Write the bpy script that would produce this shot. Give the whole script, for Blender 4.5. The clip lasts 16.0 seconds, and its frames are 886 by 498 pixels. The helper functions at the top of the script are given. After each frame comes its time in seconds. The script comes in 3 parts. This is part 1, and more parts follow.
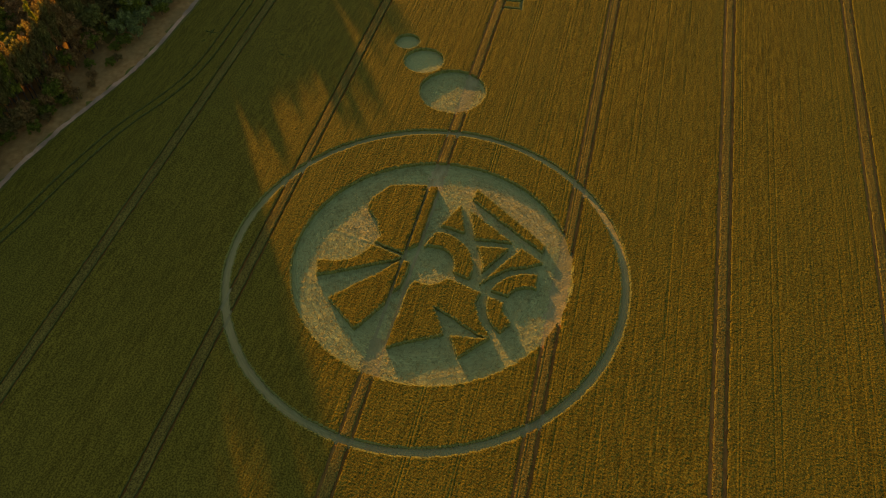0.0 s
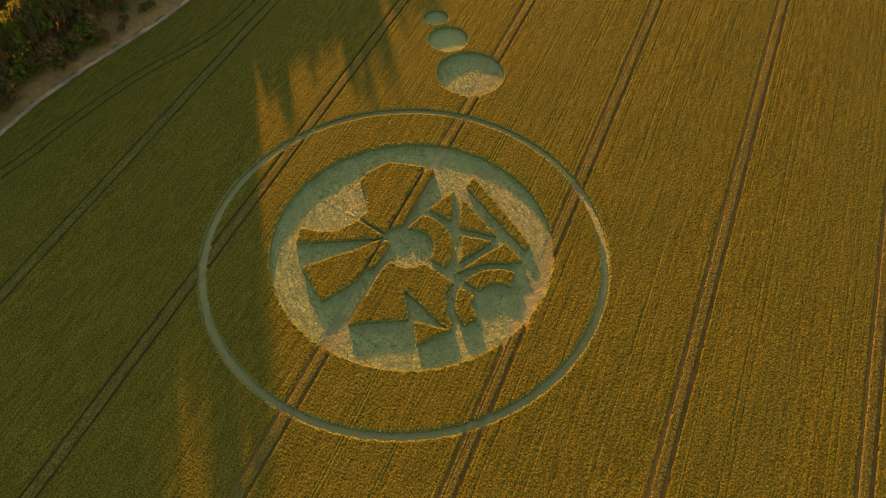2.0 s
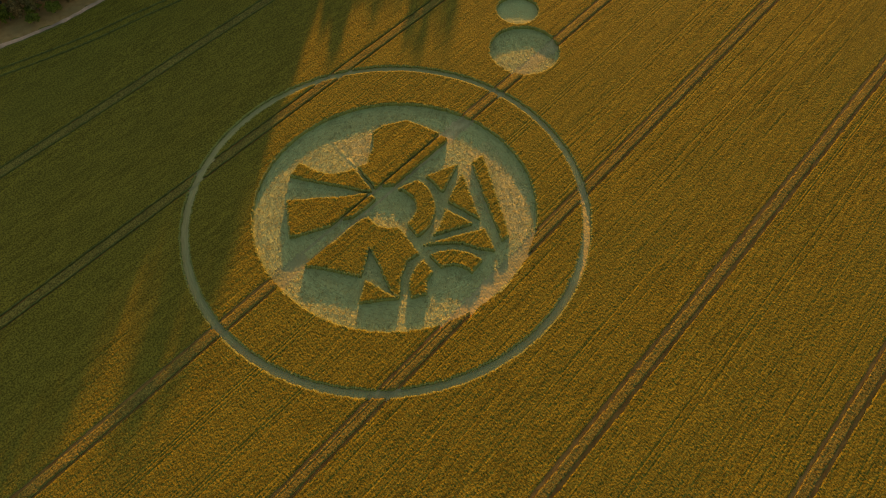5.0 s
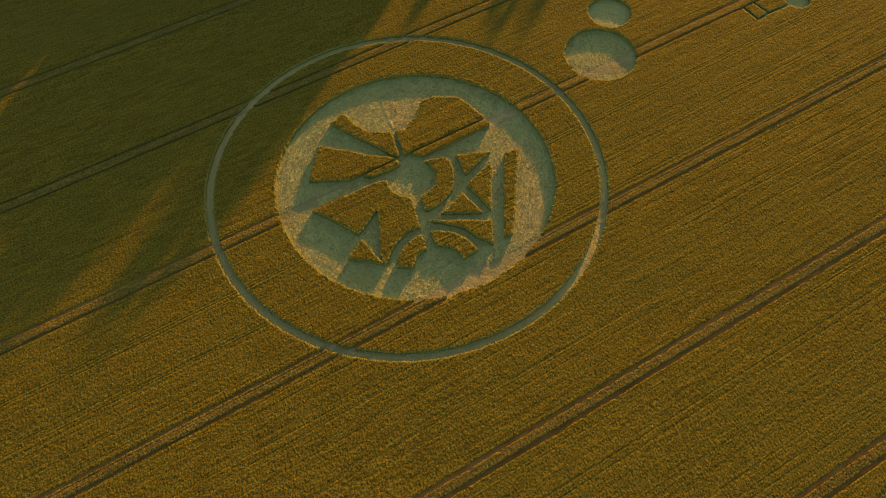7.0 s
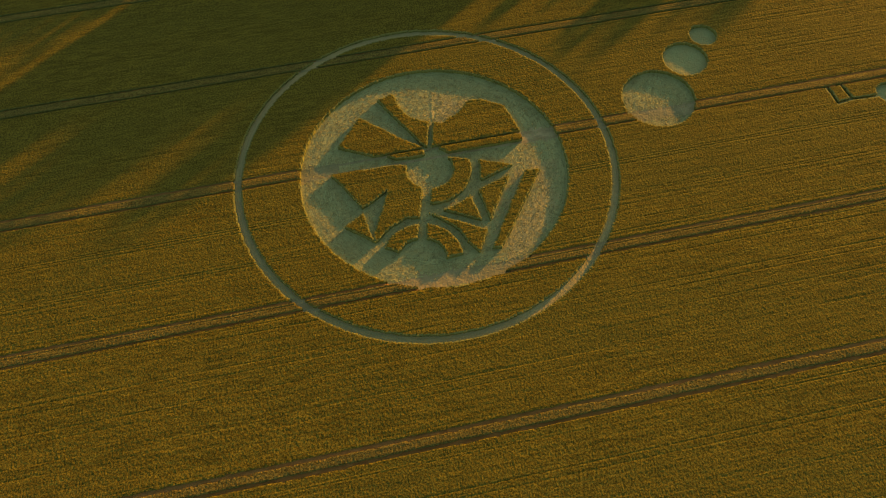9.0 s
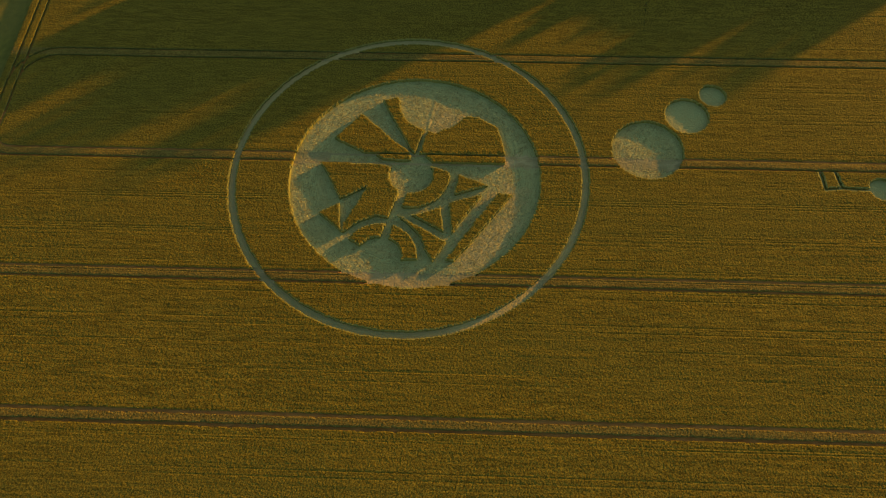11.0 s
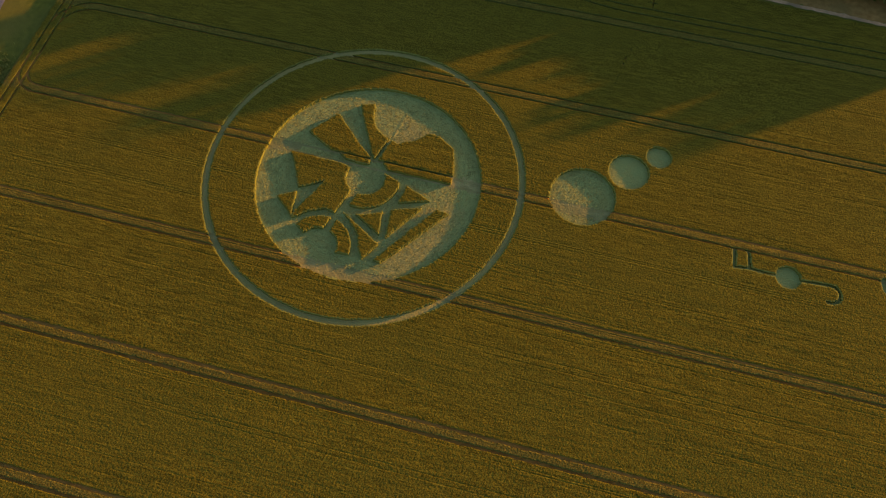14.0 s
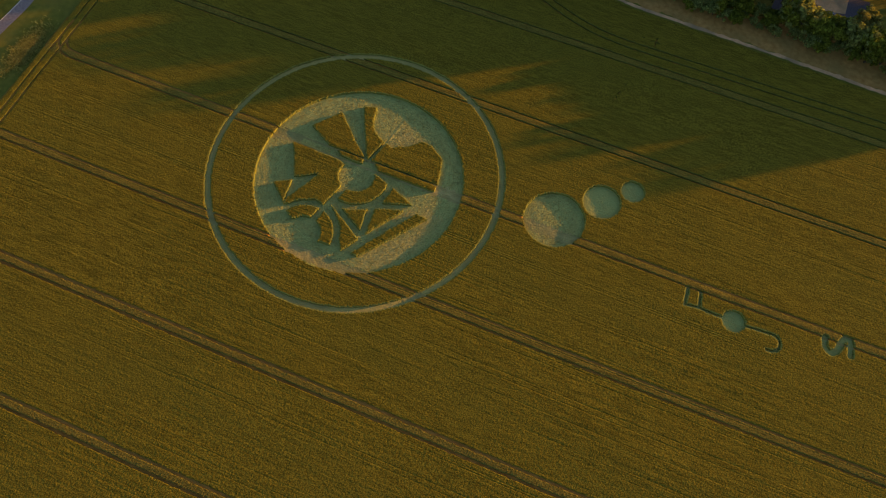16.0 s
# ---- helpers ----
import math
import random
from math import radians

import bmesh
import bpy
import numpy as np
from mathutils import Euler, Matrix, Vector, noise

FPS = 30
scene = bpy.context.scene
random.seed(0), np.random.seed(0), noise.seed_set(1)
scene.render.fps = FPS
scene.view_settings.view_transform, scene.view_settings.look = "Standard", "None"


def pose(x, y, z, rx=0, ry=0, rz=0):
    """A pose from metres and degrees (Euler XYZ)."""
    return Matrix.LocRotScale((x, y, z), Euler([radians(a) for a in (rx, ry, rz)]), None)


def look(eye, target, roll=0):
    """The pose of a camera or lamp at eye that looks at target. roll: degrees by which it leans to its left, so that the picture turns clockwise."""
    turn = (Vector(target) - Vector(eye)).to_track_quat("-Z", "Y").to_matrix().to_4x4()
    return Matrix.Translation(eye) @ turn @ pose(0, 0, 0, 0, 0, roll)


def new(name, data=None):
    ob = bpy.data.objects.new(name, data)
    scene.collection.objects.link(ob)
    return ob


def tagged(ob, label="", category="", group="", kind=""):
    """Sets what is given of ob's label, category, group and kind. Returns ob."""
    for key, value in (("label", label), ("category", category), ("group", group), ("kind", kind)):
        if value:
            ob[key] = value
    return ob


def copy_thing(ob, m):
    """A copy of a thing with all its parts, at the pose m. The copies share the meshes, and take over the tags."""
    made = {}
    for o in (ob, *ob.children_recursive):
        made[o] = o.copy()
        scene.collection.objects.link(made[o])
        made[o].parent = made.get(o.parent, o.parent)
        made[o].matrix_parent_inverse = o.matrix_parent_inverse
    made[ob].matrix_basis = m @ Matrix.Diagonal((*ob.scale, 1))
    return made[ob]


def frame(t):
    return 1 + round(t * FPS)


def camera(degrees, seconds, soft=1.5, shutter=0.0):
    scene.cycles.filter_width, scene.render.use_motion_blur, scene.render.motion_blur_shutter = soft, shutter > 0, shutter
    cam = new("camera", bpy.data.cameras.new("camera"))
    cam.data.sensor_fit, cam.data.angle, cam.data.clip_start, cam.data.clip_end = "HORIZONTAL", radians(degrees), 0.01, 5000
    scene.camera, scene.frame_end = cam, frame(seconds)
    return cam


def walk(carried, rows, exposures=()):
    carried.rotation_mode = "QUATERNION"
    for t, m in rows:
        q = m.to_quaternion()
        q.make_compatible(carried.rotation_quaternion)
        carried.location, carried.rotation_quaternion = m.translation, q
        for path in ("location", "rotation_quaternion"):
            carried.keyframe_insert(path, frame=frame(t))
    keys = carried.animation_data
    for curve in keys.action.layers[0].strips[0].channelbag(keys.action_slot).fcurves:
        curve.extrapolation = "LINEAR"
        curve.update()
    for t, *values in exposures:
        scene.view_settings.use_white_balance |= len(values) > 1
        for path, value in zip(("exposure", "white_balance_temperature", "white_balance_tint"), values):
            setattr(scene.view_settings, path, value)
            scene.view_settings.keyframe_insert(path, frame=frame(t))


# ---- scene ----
LENS = 60.01
cam = camera(LENS, 16.0, soft=1.15)
# seconds, eye, yaw to the left of +y, pitch, roll
PATH = [
    (0, -70.87, -21.63, 95.22, -75.17, -50.70, -0.89),
    (0.5, -69.39, -24.54, 95.35, -73.29, -51.18, -0.57),
    (1, -67.86, -27.43, 95.46, -71.36, -51.73, -0.32),
    (1.5, -66.11, -30.40, 95.59, -69.33, -52.30, -0.14),
    (2, -64.08, -33.61, 95.71, -67.04, -52.87, 0.05),
    (2.5, -61.84, -36.87, 95.79, -64.56, -53.44, 0.17),
    (3, -59.46, -40.14, 95.82, -61.94, -54.01, 0.17),
    (3.5, -56.93, -43.51, 95.84, -59.20, -54.56, 0.10),
    (4, -54.27, -47.01, 95.94, -56.28, -55.07, 0.01),
    (6.5, -36.36, -64.03, 97.02, -34.24, -57.67, -0.87),
    (7, -31.81, -66.88, 97.65, -29.66, -58.19, -1.11),
    (7.5, -27.00, -69.62, 98.49, -25.14, -58.59, -1.33),
    (8, -22.39, -71.92, 99.64, -20.40, -58.80, -1.43),
    (10.5, 5.19, -77.95, 108.91, 1.09, -60.22, -1.54),
    (11, 10.15, -77.68, 111.63, 3.26, -60.66, -1.48),
    (11.5, 15.00, -77.39, 114.33, 5.25, -61.21, -1.28),
    (12, 19.52, -76.91, 117.15, 7.11, -61.67, -1.05),
    (12.5, 23.70, -76.20, 120.09, 8.89, -62.04, -0.77),
    (13, 27.55, -75.50, 122.89, 10.70, -62.57, -0.34),
    (13.5, 31.21, -74.77, 125.81, 12.40, -63.01, 0.10),
    (14, 34.64, -74.15, 128.79, 14.02, -63.40, 0.51),
    (14.5, 37.88, -73.54, 131.84, 15.59, -63.71, 0.91),
    (15, 40.92, -72.91, 134.67, 17.20, -64.11, 1.42),
    (15.5, 43.90, -72.27, 137.57, 18.76, -64.42, 1.93),
    (16, 46.90, -71.66, 140.67, 20.28, -64.61, 2.44),
]
EXPOSURE = [
    (0.0, 0.86, 9000, 20),
    (0.2, 1.52, 9100, 21),
    (0.5, 1.53, 9200, 21),
    (1.5, 1.53, 9200, 21),
    (4.0, 1.45, 9200, 21),
    (7.0, 1.24, 8800, 19),
    (11.0, 1.03, 8000, 15),
    (16.0, 0.97, 7300, 11),
]
walk(cam, [(t, pose(x, y, z, 0, 0, yaw) @ pose(0, 0, 0, 90 + pitch) @ pose(0, 0, 0, 0, 0, roll))
           for t, x, y, z, yaw, pitch, roll in PATH], EXPOSURE)

# ---- light: a low evening sun over the wood, and the sky ----
SUN_ELEVATION, SUN_SIDE = 5.8, Vector((0.8, 0.6, 0.0))
sun_way = (SUN_SIDE * math.cos(radians(SUN_ELEVATION)) + Vector((0, 0, math.sin(radians(SUN_ELEVATION))))).normalized()
sun = new("sun", bpy.data.lights.new("sun", "SUN"))
sun.data.energy, sun.data.angle, sun.data.color = 5.0, radians(0.8), (1.0, 0.468, 0.08)
sun.matrix_world = look(sun_way * 300, (0, 0, 0))
world = bpy.data.worlds.new("sky")
world.use_nodes = True
scene.world = world
sky = world.node_tree.nodes.new("ShaderNodeTexSky")
sky.sky_type, sky.sun_disc, sky.ozone_density = "NISHITA", False, 2.0
sky.sun_elevation, sky.sun_rotation = radians(SUN_ELEVATION), math.atan2(SUN_SIDE.x, SUN_SIDE.y)
world.node_tree.nodes["Background"].inputs["Strength"].default_value = 0.122
world.node_tree.links.new(sky.outputs[0], world.node_tree.nodes["Background"].inputs["Color"])

CROP = 0.7          # height of the standing crop
WHEEL = 0.93        # half the gauge of the tractor
PITCH = 24.03       # from tramline to tramline
TRAM0 = 2.98        # the tramline through the middle of the formation
rng = np.random.default_rng(7)


# ---- materials ----
def material(name, dark, light, scale=1.0, rough=0.85, bump=0.4, fine=9.0, stretch=(1, 1, 1), third=None, big=0.06, island=0.0, bump_far=0.06, even=False, gloss=0.12, speck=0.0):
    """Two-scale colour from dark to light, a slow drift towards a third colour, and fine relief."""
    m = bpy.data.materials.new(name)
    m.use_nodes = True
    tree = m.node_tree
    n, link = tree.nodes, tree.links.new
    bsdf = n["Principled BSDF"]
    bsdf.inputs["Roughness"].default_value = rough
    bsdf.inputs["Specular IOR Level"].default_value = gloss
    geo = n.new("ShaderNodeNewGeometry")
    where = n.new("ShaderNodeMapping")
    where.inputs["Scale"].default_value = stretch
    link(geo.outputs["Position"], where.inputs["Vector"])

    def field(size, detail=4.0, source=where):
        f = n.new("ShaderNodeTexNoise")
        f.inputs["Scale"].default_value, f.inputs["Detail"].default_value = size, detail
        link(source.outputs[0], f.inputs["Vector"])
        return f
    grain, slow = field(scale), field(big, 3.0)
    ramp = n.new("ShaderNodeValToRGB")
    ramp.color_ramp.elements[0].position, ramp.color_ramp.elements[0].color = 0.33, (*dark, 1)
    ramp.color_ramp.elements[1].position, ramp.color_ramp.elements[1].color = 0.67, (*light, 1)
    link(grain.outputs["Fac"], ramp.inputs["Fac"])
    colour = ramp.outputs["Color"]
    if third:
        mix, span = n.new("ShaderNodeMix"), n.new("ShaderNodeMapRange")
        mix.data_type = "RGBA"
        span.inputs["From Min"].default_value, span.inputs["From Max"].default_value = 0.4, 0.68
        span.inputs["To Max"].default_value = 0.8
        link(slow.outputs["Fac"], span.inputs["Value"])
        link(span.outputs["Result"], mix.inputs["Factor"])
        link(colour, mix.inputs["A"])
        mix.inputs["B"].default_value = (*third, 1)
        colour = mix.outputs["Result"]
    # specks put the small shaded gaps between ears into the colour
    if speck:
        dots, span, tone = field(4.2, 2.5, geo), n.new("ShaderNodeMapRange"), n.new("ShaderNodeHueSaturation")
        span.inputs["From Min"].default_value, span.inputs["From Max"].default_value = 0.38, 0.62
        span.inputs["To Min"].default_value, span.inputs["To Max"].default_value = 1 - speck, 1 + speck
        link(dots.outputs["Fac"], span.inputs["Value"])
        link(span.outputs["Result"], tone.inputs["Value"])
        link(colour, tone.inputs["Color"])
        colour = tone.outputs["Color"]
    if island:
        hue, vary = n.new("ShaderNodeHueSaturation"), n.new("ShaderNodeMapRange")
        vary.inputs["To Min"].default_value, vary.inputs["To Max"].default_value = 1 - island, 1 + island
        link(geo.outputs["Random Per Island"], vary.inputs["Value"])
        link(vary.outputs["Result"], hue.inputs["Value"])
        link(colour, hue.inputs["Color"])
        colour = hue.outputs["Color"]
    link(colour, bsdf.inputs["Base Color"])
    if bump:
        relief, height = n.new("ShaderNodeBump"), field(fine, 5.0, geo if even else where)
        relief.inputs["Strength"].default_value, relief.inputs["Distance"].default_value = bump, bump_far
        link(height.outputs["Fac"], relief.inputs["Height"])
        link(relief.outputs["Normal"], bsdf.inputs["Normal"])
    return m


def translucent(m, share):
    """Lets part of the light through, as leaves do."""
    n, link = m.node_tree.nodes, m.node_tree.links.new
    bsdf, out = n["Principled BSDF"], n["Material Output"]
    thin, mix = n.new("ShaderNodeBsdfTranslucent"), n.new("ShaderNodeMixShader")
    mix.inputs["Fac"].default_value = share
    link(bsdf.inputs["Base Color"].links[0].from_socket, thin.inputs["Color"])
    link(bsdf.outputs["BSDF"], mix.inputs[1])
    link(thin.outputs["BSDF"], mix.inputs[2])
    link(mix.outputs["Shader"], out.inputs["Surface"])
    return m


def swirled(m, turns=10.0, across=5.0):
    """Bends the material's patterns round the thing's own centre, as stalks laid in a swirl."""
    n, link = m.node_tree.nodes, m.node_tree.links.new
    spot, xyz, out = n.new("ShaderNodeTexCoord"), n.new("ShaderNodeSeparateXYZ"), n.new("ShaderNodeCombineXYZ")
    link(spot.outputs["Object"], xyz.inputs[0])

    def sum_of(kind, a, c=None):
        node = n.new("ShaderNodeMath")
        node.operation = kind
        for slot, value in zip(node.inputs, (a, c)):
            if isinstance(value, (int, float)):
                slot.default_value = value
            elif value is not None:
                link(value, slot)
        return node.outputs[0]
    x, y = xyz.outputs["X"], xyz.outputs["Y"]
    far = sum_of("SQRT", sum_of("ADD", sum_of("MULTIPLY", x, x), sum_of("MULTIPLY", y, y)))
    angle = sum_of("ARCTAN2", y, x)
    link(sum_of("MULTIPLY", far, across), out.inputs["X"])
    link(sum_of("MULTIPLY", angle, turns), out.inputs["Y"])
    where = next(k for k in n if k.bl_idname == "ShaderNodeMapping")
    link(out.outputs[0], where.inputs["Vector"])
    return m


WHEAT = material("wheat", (0.118, 0.097, 0.0125), (0.199, 0.160, 0.0205), scale=2.2, fine=6.5, stretch=(0.16, 1, 1), third=(0.147, 0.130, 0.0180), big=0.06, bump=0.6, bump_far=0.07, even=True, gloss=0.06, speck=0.44)
WHEAT_THIN = material("trodden_wheat", (0.126, 0.102, 0.021), (0.210, 0.166, 0.033), scale=2.2, fine=6.5, stretch=(0.16, 1, 1), third=(0.165, 0.138, 0.030), big=0.08, bump=0.7, bump_far=0.07, even=True, gloss=0.06, speck=0.44)
STALKS = material("wheat_stalks", (0.155, 0.172, 0.042), (0.240, 0.255, 0.066), scale=3.0, fine=9.0, stretch=(1, 1, 0.15), big=0.3, bump=0.3)
STRAW = swirled(material("laid_straw", (0.295, 0.335, 0.124), (0.455, 0.49, 0.178), scale=1.1, fine=1.8, third=(0.39, 0.37, 0.13), big=0.07, bump=0.6, bump_far=0.07))
STRAW_RING = swirled(material("trodden_ring_straw", (0.31, 0.29, 0.11), (0.46, 0.43, 0.16), scale=1.1, fine=1.8, third=(0.40, 0.33, 0.13), big=0.07, bump=0.4, bump_far=0.07))
LOOSE = material("loose_straw", (0.28, 0.275, 0.095), (0.43, 0.40, 0.145), scale=2.0, fine=9.0, island=0.3, bump=0.0)
SOIL = material("rut_soil", (0.33, 0.140, 0.032), (0.46, 0.220, 0.054), scale=1.2, fine=6.0, stretch=(0.5, 1, 1), big=0.1, third=(0.30, 0.17, 0.042))
# paler straw colour that stands in for sun on the laid stalks
STRAW_SUNLIT = swirled(material("sunlit_laid_straw", (0.35, 0.315, 0.11), (0.56, 0.505, 0.19), scale=1.4, fine=2.0, third=(0.42, 0.385, 0.15), big=0.2, bump=0.5, bump_far=0.08))
TRODDEN = material("trodden_straw", (0.35, 0.295, 0.12), (0.50, 0.425, 0.185), scale=1.2, fine=6.0, stretch=(0.4, 1, 1), big=0.1, third=(0.2, 0.23, 0.09))
GRASS = material("grass", (0.13, 0.14, 0.022), (0.21, 0.20, 0.034), scale=0.8, fine=5.0, third=(0.20, 0.175, 0.040), big=0.08, bump=0.7, bump_far=0.15)
BANK = material("dry_bank", (0.44, 0.215, 0.065), (0.62, 0.34, 0.115), scale=0.9, fine=5.0, third=(0.30, 0.20, 0.07), big=0.12, bump=0.7, bump_far=0.15)
PATHWAY = material("chalk_path", (0.70, 0.40, 0.215), (0.88, 0.52, 0.30), scale=1.3, fine=5.0, big=0.2, third=(0.3, 0.22, 0.14))
ASPHALT = material("asphalt", (0.085, 0.08, 0.11), (0.13, 0.12, 0.155), scale=3.0, fine=12.0, big=0.2, bump=0.2)
LANE = material("worn_lane", (0.19, 0.175, 0.215), (0.27, 0.25, 0.29), scale=2.0, fine=12.0, big=0.15, bump=0.2)
PAINT = material("road_paint", (0.6, 0.6, 0.58), (0.8, 0.8, 0.78), scale=4.0, bump=0.1)
BARK = material("bark", (0.06, 0.045, 0.032), (0.15, 0.115, 0.085), scale=3.0, fine=9.0, stretch=(1, 1, 0.2))
LEAF = translucent(material("leaves", (0.15, 0.17, 0.045), (0.30, 0.29, 0.075), scale=0.7, bump=0.0, island=0.45, big=0.12, third=(0.25, 0.16, 0.06)), 0.5)
# russet leaf colour paints in the warm, bright haze before the wood
LEAF_HAZE_RED = translucent(material("haze_red_leaves", (0.30, 0.17, 0.06), (0.52, 0.31, 0.11), scale=0.6, bump=0.0, island=0.45, big=0.15, third=(0.14, 0.16, 0.05)), 0.5)
# gold in the leaf colour stands in for sun on crowns and hedge tops
LEAF_SUN_GOLD = translucent(material("sun_gold_leaves", (0.135, 0.17, 0.024), (0.28, 0.31, 0.045), scale=0.7, bump=0.0, island=0.45), 0.5)
LEAF_HEDGE = translucent(material("hedge_leaves", (0.20, 0.26, 0.085), (0.37, 0.41, 0.13), scale=0.7, bump=0.0, island=0.45, big=0.12, third=(0.26, 0.27, 0.08)), 0.5)
# golden blade colour stands in for a sunlit patch of the verge
TALL_GRASS = translucent(material("sun_gold_grass", (0.32, 0.30, 0.085), (0.54, 0.48, 0.16), scale=0.9, bump=0.0, island=0.4), 0.5)


# ---- meshes ----
def mesh_of(name, verts, faces, mat, smooth=False):
    """A mesh from an (n, 3) array of places and an (m, 4) or (m, 3) array of corners."""
    verts, faces = np.asarray(verts, np.float32), np.asarray(faces, np.int32)
    me = bpy.data.meshes.new(name)
    me.vertices.add(len(verts))
    me.vertices.foreach_set("co", verts.ravel())
    k = faces.shape[1]
    me.loops.add(faces.size)
    me.loops.foreach_set("vertex_index", faces.ravel())
    me.polygons.add(len(faces))
    me.polygons.foreach_set("loop_start", np.arange(0, faces.size, k, dtype=np.int32))
    me.polygons.foreach_set("use_smooth", np.full(len(faces), smooth))
    me.update(calc_edges=True)
    me.materials.append(mat)
    return me


def noise_at(a, c, seed):
    """Value noise from -1 to 1 at any places."""
    table = np.random.default_rng(seed).uniform(-1, 1, (256, 256))
    ia, ic = np.floor(a).astype(int), np.floor(c).astype(int)
    fa, fc = a - ia, c - ic
    fa, fc = fa * fa * (3 - 2 * fa), fc * fc * (3 - 2 * fc)
    pick = lambda i, j: table[i % 256, j % 256]
    return (pick(ia, ic) * (1 - fa) + pick(ia + 1, ic) * fa) * (1 - fc) + (pick(ia, ic + 1) * (1 - fa) + pick(ia + 1, ic + 1) * fa) * fc


def part(name, me, parent=None, label=""):
    ob = new(name, me)
    ob.parent = parent
    return tagged(ob, label)


def join(pieces):
    """Joins (verts, faces) pairs."""
    verts, faces, count = [], [], 0
    for v, f in pieces:
        verts.append(v), faces.append(np.asarray(f) + count)
        count += len(v)
    return np.concatenate(verts), np.concatenate(faces)


def smooth_noise(xs, ys, cell_x, cell_y, seed):
    """Value noise from -1 to 1 at the crossings of xs and ys, with cells of that size."""
    r = np.random.default_rng(seed)
    gx, gy = (xs - xs[0]) / cell_x, (ys - ys[0]) / cell_y
    table = r.uniform(-1, 1, (int(gx[-1]) + 3, int(gy[-1]) + 3))
    ix, iy = gx.astype(int), gy.astype(int)
    fx, fy = gx - ix, gy - iy
    fx, fy = (fx * fx * (3 - 2 * fx))[:, None], (fy * fy * (3 - 2 * fy))[None]
    a, b = table[np.ix_(ix, iy)], table[np.ix_(ix + 1, iy)]
    c, d = table[np.ix_(ix, iy + 1)], table[np.ix_(ix + 1, iy + 1)]
    return (a * (1 - fx) + b * fx) * (1 - fy) + (c * (1 - fx) + d * fx) * fy


# ---- the plan of the field: signed distances, positive where crop stands ----
def polygon(p, corners):
    """Signed distance to a polygon, positive inside."""
    best, inside = np.full(len(p), 1e9), np.zeros(len(p), bool)
    c = np.array(corners, float)
    for a, b in zip(c, np.roll(c, -1, 0)):
        e, w = b - a, p - a
        s = np.clip(w @ e / (e @ e), 0, 1)
        best = np.minimum(best, ((w - s[:, None] * e) ** 2).sum(1))
        cross = e[0] * w[:, 1] - e[1] * w[:, 0]
        up, down = (a[1] <= p[:, 1]) & (b[1] > p[:, 1]) & (cross > 0), (a[1] > p[:, 1]) & (b[1] <= p[:, 1]) & (cross < 0)
        inside ^= up | down
    return np.where(inside, 1, -1) * np.sqrt(best)


def circle(p, x, y, r):
    """Positive outside."""
    return np.hypot(p[:, 0] - x, p[:, 1] - y) - r


def band(p, x, y, r, width):
    """Positive off a circular path of that width."""
    return np.abs(circle(p, x, y, r)) - width / 2


def trail(p, corners, width):
    """Positive off a path through the corners; no more than 3 m is told."""
    best = np.full(len(p), 9.0)
    c = np.array(corners, float)
    for a, b in zip(c[:-1], c[1:]):
        low, high = np.minimum(a, b) - 3, np.maximum(a, b) + 3
        near = np.flatnonzero((p[:, 0] > low[0]) & (p[:, 0] < high[0]) & (p[:, 1] > low[1]) & (p[:, 1] < high[1]))
        e, w = b - a, p[near] - a
        s = np.clip(w @ e / (e @ e), 0, 1)
        best[near] = np.minimum(best[near], ((w - s[:, None] * e) ** 2).sum(1))
    return np.sqrt(best) - width / 2


def turn_of(centre, r, start, end, steps=7):
    """Corners along an arc."""
    return [(centre[0] + r * math.cos(radians(a)), centre[1] + r * math.sin(radians(a))) for a in np.linspace(start, end, steps)]


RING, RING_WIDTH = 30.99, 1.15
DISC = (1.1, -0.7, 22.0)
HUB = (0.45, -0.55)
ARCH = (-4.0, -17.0)


